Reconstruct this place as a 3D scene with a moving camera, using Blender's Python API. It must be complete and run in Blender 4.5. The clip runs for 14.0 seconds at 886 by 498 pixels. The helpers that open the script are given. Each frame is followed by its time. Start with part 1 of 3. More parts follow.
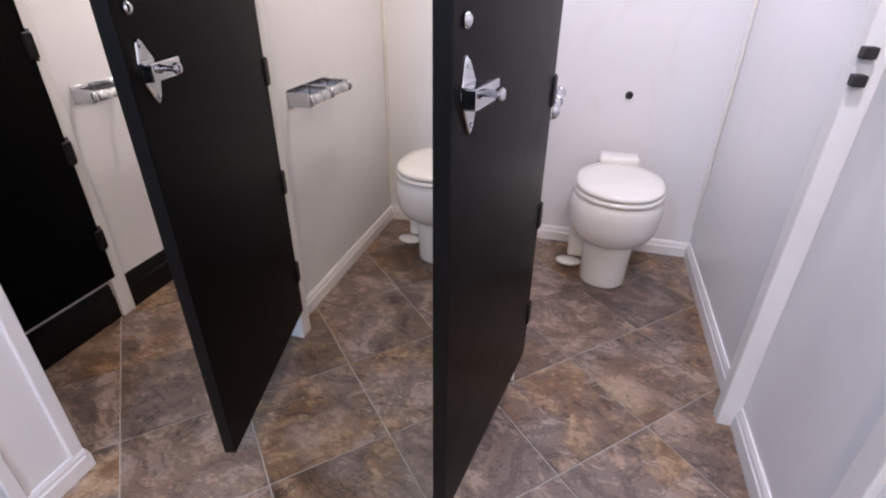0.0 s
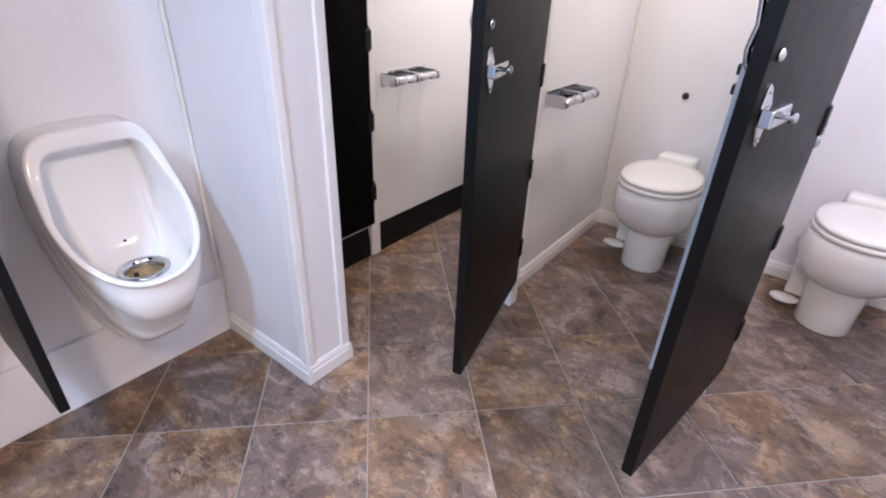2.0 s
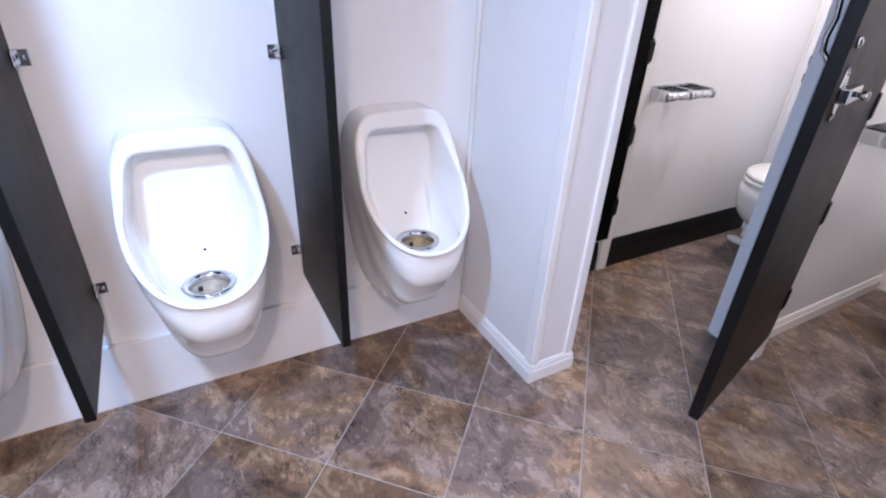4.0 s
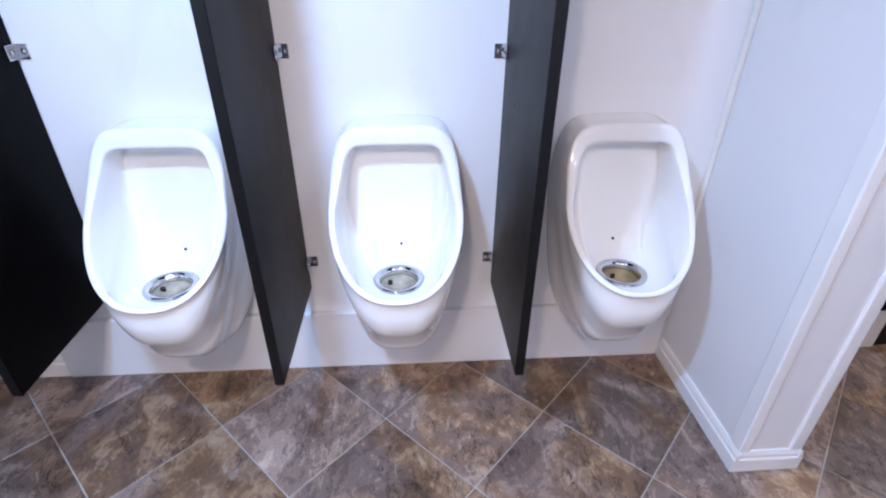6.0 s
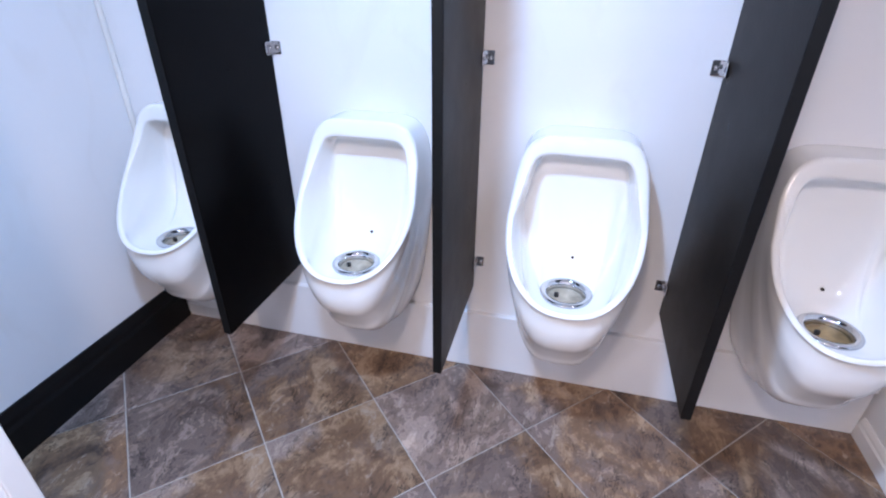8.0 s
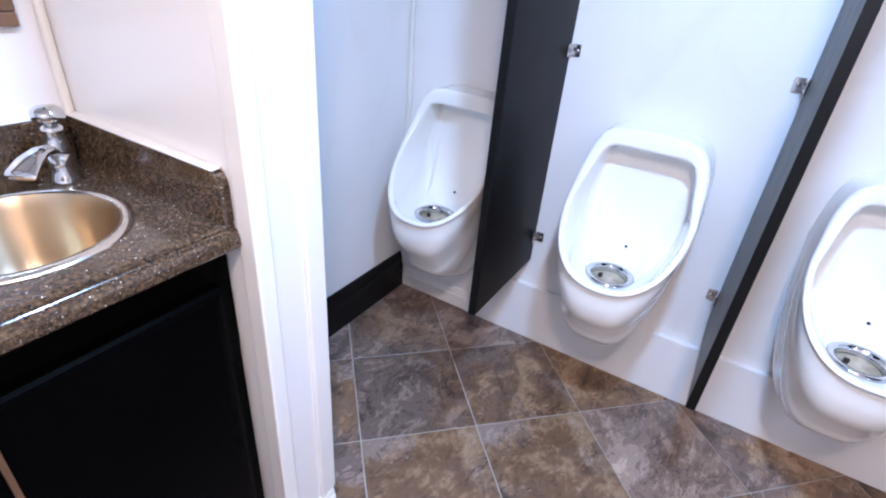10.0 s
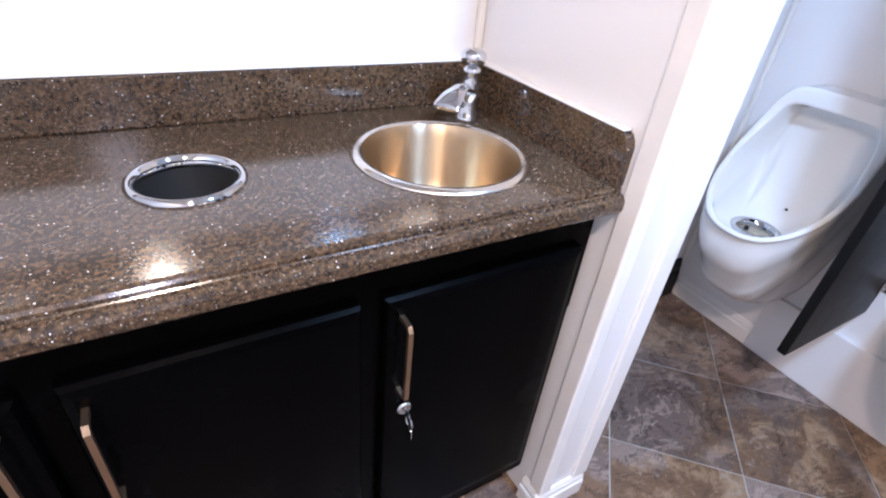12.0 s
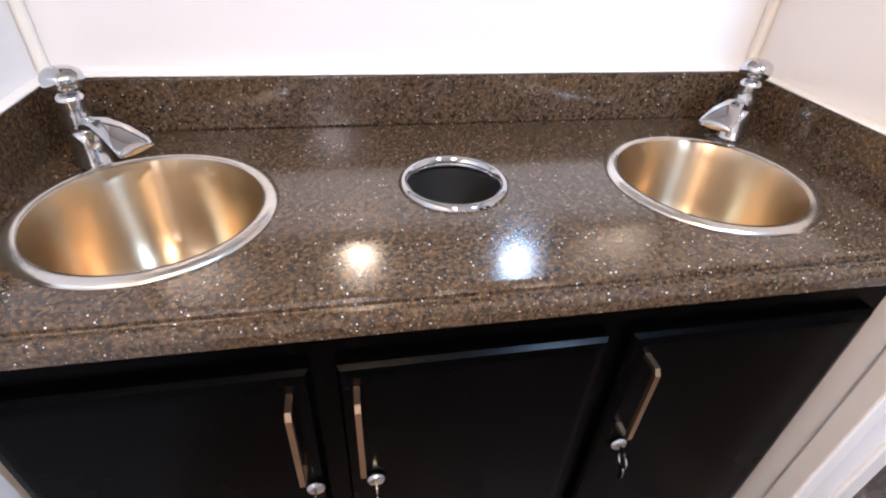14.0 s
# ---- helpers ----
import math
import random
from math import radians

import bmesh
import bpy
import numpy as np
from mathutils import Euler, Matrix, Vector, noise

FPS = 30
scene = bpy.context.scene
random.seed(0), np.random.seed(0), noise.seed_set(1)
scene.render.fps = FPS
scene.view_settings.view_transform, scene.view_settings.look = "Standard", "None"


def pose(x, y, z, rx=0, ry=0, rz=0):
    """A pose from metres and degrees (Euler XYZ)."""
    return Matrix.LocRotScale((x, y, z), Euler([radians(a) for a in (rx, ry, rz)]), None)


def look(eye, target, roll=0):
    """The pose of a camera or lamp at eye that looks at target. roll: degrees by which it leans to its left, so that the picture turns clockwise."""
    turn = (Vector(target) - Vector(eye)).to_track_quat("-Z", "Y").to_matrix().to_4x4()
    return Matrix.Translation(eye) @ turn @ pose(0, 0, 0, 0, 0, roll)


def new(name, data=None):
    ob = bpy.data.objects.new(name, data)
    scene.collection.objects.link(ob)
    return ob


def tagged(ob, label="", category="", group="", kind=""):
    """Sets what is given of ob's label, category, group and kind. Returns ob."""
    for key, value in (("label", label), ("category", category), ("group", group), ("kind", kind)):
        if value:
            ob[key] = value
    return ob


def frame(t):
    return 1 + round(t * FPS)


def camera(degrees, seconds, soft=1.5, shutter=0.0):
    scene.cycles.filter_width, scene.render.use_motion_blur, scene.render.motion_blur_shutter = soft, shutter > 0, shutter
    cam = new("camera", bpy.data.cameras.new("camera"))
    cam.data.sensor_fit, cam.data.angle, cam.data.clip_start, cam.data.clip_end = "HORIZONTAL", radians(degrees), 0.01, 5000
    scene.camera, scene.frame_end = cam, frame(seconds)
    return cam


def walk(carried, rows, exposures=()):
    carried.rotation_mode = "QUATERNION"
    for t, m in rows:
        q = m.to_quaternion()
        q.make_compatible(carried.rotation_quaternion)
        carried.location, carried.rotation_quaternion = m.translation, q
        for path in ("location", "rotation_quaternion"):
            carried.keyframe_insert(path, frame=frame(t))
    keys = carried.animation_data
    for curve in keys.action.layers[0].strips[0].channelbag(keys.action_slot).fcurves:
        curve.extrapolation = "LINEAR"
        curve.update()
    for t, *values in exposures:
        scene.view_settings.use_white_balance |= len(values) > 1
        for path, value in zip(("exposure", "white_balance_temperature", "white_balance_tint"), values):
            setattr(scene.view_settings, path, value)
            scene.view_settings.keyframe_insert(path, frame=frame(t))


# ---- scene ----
cam = camera(83.3, 14.0, soft=2.1)
PATH = [
    (0, (1.717, -0.2, 1.239), (1.248, 1.484, 0.268), 0.6),
    (0.5, (1.704, -0.262, 1.251), (1.129, 1.384, 0.272), 1.9),
    (1, (1.673, -0.358, 1.258), (0.962, 1.238, 0.284), 2.9),
    (1.5, (1.673, -0.444, 1.261), (0.776, 1.062, 0.297), 2.4),
    (2, (1.645, -0.516, 1.285), (0.592, 0.879, 0.312), 2.2),
    (2.5, (1.586, -0.57, 1.268), (0.396, 0.713, 0.3), 3.0),
    (3, (1.538, -0.631, 1.254), (0.226, 0.531, 0.291), 3.4),
    (3.5, (1.518, -0.687, 1.266), (0.108, 0.345, 0.293), 3.6),
    (3.7, (1.515, -0.703, 1.269), (0.061, 0.268, 0.297), 3.3),
    (5.8, (1.38, -0.657, 1.266), (-0.339, -0.473, 0.262), 0.8),
    (6, (1.366, -0.652, 1.27), (-0.354, -0.528, 0.257), 0.6),
    (6.5, (1.347, -0.645, 1.265), (-0.379, -0.691, 0.255), 0.1),
    (7, (1.339, -0.651, 1.262), (-0.381, -0.845, 0.26), -0.4),
    (7.2, (1.342, -0.655, 1.264), (-0.373, -0.903, 0.265), -0.5),
    (9.5, (1.507, -1.032, 1.258), (-0.082, -1.758, 0.284), 4.2),
    (10, (1.546, -1.106, 1.247), (0.033, -1.964, 0.26), 5.1),
    (10.5, (1.592, -1.150, 1.235), (0.407, -2.017, 0.381), 6.7),
    (11, (1.650, -1.200, 1.219), (0.578, -2.190, 0.347), 7.0),
    (11.5, (1.691, -1.247, 1.199), (0.755, -2.344, 0.298), 7.1),
    (12, (1.721, -1.280, 1.189), (0.951, -2.473, 0.254), 6.3),
    (12.5, (1.761, -1.307, 1.174), (1.136, -2.579, 0.235), 5.4),
    (13, (1.794, -1.330, 1.188), (1.327, -2.640, 0.210), 4.7),
    (13.5, (1.808, -1.340, 1.204), (1.474, -2.670, 0.199), 3.4),
    (14, (1.834, -1.367, 1.200), (1.546, -2.709, 0.197), 3.2),
]
EXPOSURE = [(0, 0.0, 6050, 17), (1.5, 0.1, 5950, 17), (3, 0.18, 5700, 17), (6.5, 0.08, 5420, 16), (9.5, 0.08, 5600, 16), (11.5, 0.1, 5600, 15), (12.5, 0.15, 6050, 15), (14, 0.0, 6450, 14)]
walk(cam, [(t, look(eye, target, roll)) for t, eye, target, roll in PATH], EXPOSURE)

# ---- world and light ----
world = bpy.data.worlds.new("sky")
scene.world = world
world.use_nodes = True
sky = world.node_tree.nodes.new("ShaderNodeTexSky")
sky.sky_type, sky.sun_disc, sky.sun_elevation, sky.sun_rotation = "NISHITA", False, radians(40), radians(200)
world.node_tree.links.new(sky.outputs[0], world.node_tree.nodes["Background"].inputs[0])
world.node_tree.nodes["Background"].inputs[1].default_value = 0.1

CEIL = 2.1
W, E, S, N = 0.0, 2.31, -2.185, 2.23      # inner faces of the room
FRONT = 1.11                             # front plane of the stalls
LAMPS = [  # x, y, watts, colour
    (1.05, -1.11, 34, (0.46, 0.69, 1.0)),
    (1.82, -0.93, 25, (1.0, 0.75, 0.54)),
    (1.95, 0.45, 11, (0.94, 0.88, 0.96)),
    (0.33, 1.62, 11, (1.0, 0.88, 0.78)),
    (1.10, 1.62, 8, (1.0, 0.87, 0.76)),
    (1.90, 1.62, 7, (0.97, 0.92, 1.0)),
]


def lamp(x, y, watts, colour):
    li = bpy.data.lights.new("ceiling_lamp", "AREA")
    li.shape, li.size, li.energy, li.color = "DISK", 0.13, watts, colour
    ob = new("ceiling_lamp_light", li)
    ob.matrix_world = pose(x, y, CEIL - 0.045)


for row in LAMPS:
    lamp(*row)


# ---- materials ----
def mat(name, colour, rough=0.5, metal=0.0, bump=0.0, scale=40.0, vary=0.0, vscale=6.0, coat=0.0, spec=0.5, rvary=0.0):
    m = bpy.data.materials.new(name)
    m.use_nodes = True
    nt = m.node_tree
    b = nt.nodes["Principled BSDF"]
    b.inputs["Base Color"].default_value = (*colour, 1)
    b.inputs["Roughness"].default_value = rough
    b.inputs["Metallic"].default_value = metal
    b.inputs["Coat Weight"].default_value = coat
    b.inputs["Specular IOR Level"].default_value = spec
    tc = nt.nodes.new("ShaderNodeTexCoord")
    if vary:
        n = nt.nodes.new("ShaderNodeTexNoise")
        n.inputs["Scale"].default_value, n.inputs["Detail"].default_value = vscale, 6
        nt.links.new(tc.outputs["Object"], n.inputs["Vector"])
        r = nt.nodes.new("ShaderNodeValToRGB")
        r.color_ramp.elements[0].position, r.color_ramp.elements[1].position = 0.3, 0.7
        r.color_ramp.elements[0].color = (*[c * (1 - vary) for c in colour], 1)
        r.color_ramp.elements[1].color = (*[min(1, c * (1 + vary * 0.5)) for c in colour], 1)
        nt.links.new(n.outputs["Fac"], r.inputs[0])
        nt.links.new(r.outputs[0], b.inputs["Base Color"])
        if rvary:
            mr = nt.nodes.new("ShaderNodeMapRange")
            mr.inputs["To Min"].default_value, mr.inputs["To Max"].default_value = rough - rvary, rough + rvary
            nt.links.new(n.outputs["Fac"], mr.inputs["Value"])
            nt.links.new(mr.outputs[0], b.inputs["Roughness"])
    if bump:
        n = nt.nodes.new("ShaderNodeTexNoise")
        n.inputs["Scale"].default_value, n.inputs["Detail"].default_value = scale, 4
        nt.links.new(tc.outputs["Object"], n.inputs["Vector"])
        bp = nt.nodes.new("ShaderNodeBump")
        bp.inputs["Strength"].default_value, bp.inputs["Distance"].default_value = bump, 0.002
        nt.links.new(n.outputs["Fac"], bp.inputs["Height"])
        nt.links.new(bp.outputs[0], b.inputs["Normal"])
    return m


M_WALL = mat("wall_panel", (0.80, 0.79, 0.785), 0.25, bump=0.08, scale=7, vary=0.02, vscale=1.2, rvary=0.05)


def scuffs(m):
    """Faint drifting stains and rub marks on a painted panel."""
    nt = m.node_tree
    b = nt.nodes["Principled BSDF"]
    old = b.inputs["Base Color"].links[0].from_socket
    tc, mp = nt.nodes.new("ShaderNodeTexCoord"), nt.nodes.new("ShaderNodeMapping")
    mp.inputs["Scale"].default_value = (1, 1, 0.55)
    n = nt.nodes.new("ShaderNodeTexNoise")
    n.inputs["Scale"].default_value, n.inputs["Detail"].default_value, n.inputs["Distortion"].default_value = 5.5, 9, 1.2
    nt.links.new(tc.outputs["Object"], mp.inputs[0])
    nt.links.new(mp.outputs[0], n.inputs["Vector"])
    r = nt.nodes.new("ShaderNodeMapRange")
    r.inputs["From Min"].default_value, r.inputs["From Max"].default_value, r.inputs["To Max"].default_value = 0.58, 0.74, 0.16
    nt.links.new(n.outputs["Fac"], r.inputs["Value"])
    x = nt.nodes.new("ShaderNodeMixRGB")
    x.inputs[2].default_value = (0.60, 0.55, 0.47, 1)
    nt.links.new(r.outputs[0], x.inputs[0])
    nt.links.new(old, x.inputs[1])
    nt.links.new(x.outputs[0], b.inputs["Base Color"])


scuffs(M_WALL)
M_TRIM = mat("trim_paint", (0.82, 0.805, 0.78), 0.32, bump=0.1, scale=60, vary=0.04, vscale=9)
M_BEAD = mat("corner_bead", (0.80, 0.775, 0.72), 0.4, bump=0.1, scale=50, vary=0.08, vscale=7)
M_CEIL = mat("ceiling_paint", (0.8, 0.8, 0.79), 0.6, bump=0.2, scale=80, vary=0.04)
M_BLACK = mat("black_laminate", (0.0025, 0.0021, 0.0021), 0.30, spec=0.045, bump=0.1, scale=160, vary=0.25, vscale=14, rvary=0.06)
M_EDGE = mat("black_edge", (0.004, 0.004, 0.004), 0.45, spec=0.25, bump=0.1, scale=90, vary=0.3)
M_VINYL = mat("black_vinyl", (0.004, 0.004, 0.0045), 0.42, spec=0.25, bump=0.15, scale=50, vary=0.3)
M_CAB = mat("black_paint", (0.0008, 0.0008, 0.0010), 0.26, spec=0.035, bump=0.08, scale=110, vary=0.25, vscale=10, rvary=0.06)
M_CHROME = mat("chrome", (0.64, 0.65, 0.67), 0.07, 1.0, bump=0.05, scale=30, vary=0.08)
M_BRUSH = mat("brushed_nickel", (0.42, 0.29, 0.19), 0.38, 1.0, bump=0.1, scale=200, vary=0.12)
M_RIM = mat("satin_steel", (0.80, 0.76, 0.70), 0.2, 1.0, bump=0.05, scale=60, vary=0.06)
M_PORC = mat("porcelain", (0.83, 0.82, 0.79), 0.12, coat=0.4, bump=0.03, scale=14, vary=0.03, vscale=5)
M_TOIL = mat("toilet_ceramic", (0.80, 0.775, 0.72), 0.16, coat=0.3, bump=0.03, scale=14, vary=0.04, vscale=5)
M_SEAT = mat("seat_plastic", (0.80, 0.775, 0.71), 0.25, bump=0.05, scale=40, vary=0.03)
M_DARK = mat("dark_rubber", (0.012, 0.012, 0.012), 0.6, bump=0.2, vary=0.3)
M_CUP = mat("stained_plastic", (0.42, 0.36, 0.26), 0.35, bump=0.2, scale=60, vary=0.45, vscale=30)
M_RUST = mat("worn_plastic", (0.30, 0.20, 0.08), 0.4, bump=0.2, scale=60, vary=0.5, vscale=25)
M_GROUT = mat("grout", (0.42, 0.39, 0.35), 0.7, bump=0.3, scale=200, vary=0.25, vscale=12)
M_FRAME = mat("mirror_frame", (0.16, 0.09, 0.05), 0.4, bump=0.2, scale=60, vary=0.4, vscale=20)
M_MIRROR = mat("mirror", (0.92, 0.93, 0.93), 0.02, 1.0)


def lens_mat(name, glow, strength):
    m = bpy.data.materials.new(name)
    m.use_nodes = True
    b = m.node_tree.nodes["Principled BSDF"]
    b.inputs["Base Color"].default_value = (0.9, 0.9, 0.88, 1)
    b.inputs["Emission Color"].default_value = (*glow, 1)
    b.inputs["Emission Strength"].default_value = strength
    return m


M_LENS = lens_mat("lamp_lens", (1, 0.94, 0.86), 12)


def steel_mat():
    m = mat("brushed_steel", (0.66, 0.53, 0.37), 0.30, 1.0)
    nt = m.node_tree
    b = nt.nodes["Principled BSDF"]
    b.inputs["Anisotropic"].default_value = 0.95
    b.inputs["Anisotropic Rotation"].default_value = 0.25
    tc = nt.nodes.new("ShaderNodeTexCoord")
    mp = nt.nodes.new("ShaderNodeMapping")
    mp.inputs["Scale"].default_value = (6, 6, 500)
    n = nt.nodes.new("ShaderNodeTexNoise")
    n.inputs["Scale"].default_value, n.inputs["Detail"].default_value = 2.0, 3
    nt.links.new(tc.outputs["Object"], mp.inputs[0])
    nt.links.new(mp.outputs[0], n.inputs["Vector"])
    bp = nt.nodes.new("ShaderNodeBump")
    bp.inputs["Strength"].default_value, bp.inputs["Distance"].default_value = 0.2, 0.0006
    nt.links.new(n.outputs["Fac"], bp.inputs["Height"])
    nt.links.new(bp.outputs[0], b.inputs["Normal"])
    tg = nt.nodes.new("ShaderNodeTangent")
    tg.direction_type, tg.axis = "RADIAL", "Z"
    nt.links.new(tg.outputs[0], b.inputs["Tangent"])
    return m


M_STEEL = steel_mat()


def ramp(nt, stops):
    r = nt.nodes.new("ShaderNodeValToRGB")
    els = r.color_ramp.elements
    while len(els) < len(stops):
        els.new(0.5)
    for e, (p, c) in zip(els, stops):
        e.position, e.color = p, (*c, 1)
    return r


def slate_mat():
    m = bpy.data.materials.new("slate_vinyl")
    m.use_nodes = True
    nt = m.node_tree
    b = nt.nodes["Principled BSDF"]
    tc, oi = nt.nodes.new("ShaderNodeTexCoord"), nt.nodes.new("ShaderNodeObjectInfo")
    off = nt.nodes.new("ShaderNodeVectorMath")
    off.operation = "MULTIPLY_ADD"
    off.inputs[1].default_value = (1, 1, 1)
    comb = nt.nodes.new("ShaderNodeCombineXYZ")
    mul = nt.nodes.new("ShaderNodeMath")
    mul.operation, mul.inputs[1].default_value = "MULTIPLY", 37.0
    nt.links.new(oi.outputs["Random"], mul.inputs[0])
    for i in range(3):
        nt.links.new(mul.outputs[0], comb.inputs[i])
    nt.links.new(tc.outputs["Object"], off.inputs[0])
    nt.links.new(comb.outputs[0], off.inputs[2])

    def noise_node(scale, detail, rough, dist=0.0, stretch=None):
        n = nt.nodes.new("ShaderNodeTexNoise")
        n.inputs["Scale"].default_value, n.inputs["Detail"].default_value = scale, detail
        n.inputs["Roughness"].default_value, n.inputs["Distortion"].default_value = rough, dist
        if stretch:
            mp = nt.nodes.new("ShaderNodeMapping")
            mp.inputs["Scale"].default_value, mp.inputs["Rotation"].default_value = stretch, (0, 0, 0.5)
            nt.links.new(off.outputs[0], mp.inputs[0])
            nt.links.new(mp.outputs[0], n.inputs["Vector"])
        else:
            nt.links.new(off.outputs[0], n.inputs["Vector"])
        return n

    def mix(kind, fac, a, c):
        x = nt.nodes.new("ShaderNodeMixRGB")
        x.blend_type = kind
        if isinstance(fac, float):
            x.inputs[0].default_value = fac
        else:
            nt.links.new(fac, x.inputs[0])
        nt.links.new(a, x.inputs[1])
        nt.links.new(c, x.inputs[2])
        return x.outputs[0]

    def blend(a, b2, k):
        mth = nt.nodes.new("ShaderNodeMixRGB")
        mth.inputs[0].default_value = k
        nt.links.new(a, mth.inputs[1])
        nt.links.new(b2, mth.inputs[2])
        return mth.outputs[0]

    def math_node(kind, a, b2):
        x = nt.nodes.new("ShaderNodeMath")
        x.operation = kind
        for k, v in enumerate((a, b2)):
            if isinstance(v, (int, float)):
                x.inputs[k].default_value = v
            else:
                nt.links.new(v, x.inputs[k])
        return x.outputs[0]

    broad = noise_node(4.2, 9, 0.66, 1.3, (1, 1.35, 1)).outputs["Fac"]
    fine = noise_node(21, 9, 0.74, 1.1, (1, 1.6, 1)).outputs["Fac"]
    layers = blend(broad, fine, 0.34)
    # cleft layers: tone drops sharply where one sheet of slate ends and the next begins
    grey = ramp(nt, [(0.34, (0.036, 0.025, 0.020)), (0.405, (0.097, 0.068, 0.055)), (0.415, (0.144, 0.105, 0.087)), (0.465, (0.112, 0.079, 0.065)), (0.475, (0.205, 0.152, 0.128)),
                     (0.525, (0.162, 0.119, 0.098)), (0.535, (0.264, 0.200, 0.167)), (0.575, (0.361, 0.278, 0.232)), (0.582, (0.228, 0.172, 0.144)), (0.64, (0.505, 0.401, 0.332))])
    nt.links.new(layers, grey.inputs[0])
    rust = ramp(nt, [(0.37, (0.045, 0.026, 0.016)), (0.44, (0.113, 0.064, 0.034)), (0.45, (0.163, 0.094, 0.050)), (0.52, (0.203, 0.119, 0.061)), (0.53, (0.281, 0.176, 0.095)), (0.62, (0.450, 0.319, 0.199))])
    nt.links.new(blend(noise_node(5.0, 8, 0.64, 1.1).outputs["Fac"], fine, 0.32), rust.inputs[0])
    where = ramp(nt, [(0.44, (0, 0, 0)), (0.55, (0.9, 0.9, 0.9))])
    nt.links.new(blend(noise_node(3.1, 5, 0.6, 0.8).outputs["Fac"], fine, 0.2), where.inputs[0])
    lift = ramp(nt, [(0.0, (0.15, 0.15, 0.15)), (0.4, (0.45, 0.45, 0.45)), (0.6, (1, 1, 1))])
    nt.links.new(oi.outputs["Random"], lift.inputs[0])
    c = mix("MIX", math_node("MULTIPLY", where.outputs[0], lift.outputs[0]), grey.outputs[0], rust.outputs[0])
    # pale chalky flakes
    flake = ramp(nt, [(0.57, (0, 0, 0)), (0.61, (0.55, 0.55, 0.55))])
    nt.links.new(blend(noise_node(11, 9, 0.72, 0.9, (1, 1.9, 1)).outputs["Fac"], fine, 0.3), flake.inputs[0])
    pale = nt.nodes.new("ShaderNodeRGB")
    pale.outputs[0].default_value = (0.43, 0.365, 0.30, 1)
    c = mix("MIX", flake.outputs[0], c, pale.outputs[0])
    crack = ramp(nt, [(0.486, (1, 1, 1)), (0.497, (0.12, 0.11, 0.10)), (0.503, (0.12, 0.11, 0.10)), (0.509, (1, 1, 1))])
    nt.links.new(noise_node(3.6, 8, 0.68, 0.8, (1, 2.1, 1)).outputs["Fac"], crack.inputs[0])
    gaps = ramp(nt, [(0.44, (0, 0, 0)), (0.54, (0.85, 0.85, 0.85))])
    nt.links.new(noise_node(6.0, 3, 0.5).outputs["Fac"], gaps.inputs[0])
    c = mix("MULTIPLY", gaps.outputs[0], c, crack.outputs[0])
    # each tile has its own depth of tone
    tone = ramp(nt, [(0.0, (0.70, 0.69, 0.68)), (0.5, (0.95, 0.94, 0.93)), (1.0, (1.16, 1.15, 1.14))])
    nt.links.new(math_node("FRACT", math_node("MULTIPLY", oi.outputs["Random"], 13.7), 0.0), tone.inputs[0])
    c = mix("MULTIPLY", 1.0, c, tone.outputs[0])
    nt.links.new(c, b.inputs["Base Color"])
    rough = ramp(nt, [(0.3, (0.30, 0.30, 0.30)), (0.7, (0.50, 0.50, 0.50))])
    nt.links.new(fine, rough.inputs[0])
    nt.links.new(rough.outputs[0], b.inputs["Roughness"])
    bp = nt.nodes.new("ShaderNodeBump")
    bp.inputs["Strength"].default_value, bp.inputs["Distance"].default_value = 0.35, 0.003
    nt.links.new(math_node("ADD", layers, math_node("MULTIPLY", crack.outputs[0], 0.05)), bp.inputs["Height"])
    nt.links.new(bp.outputs[0], b.inputs["Normal"])
    return m


M_SLATE = slate_mat()


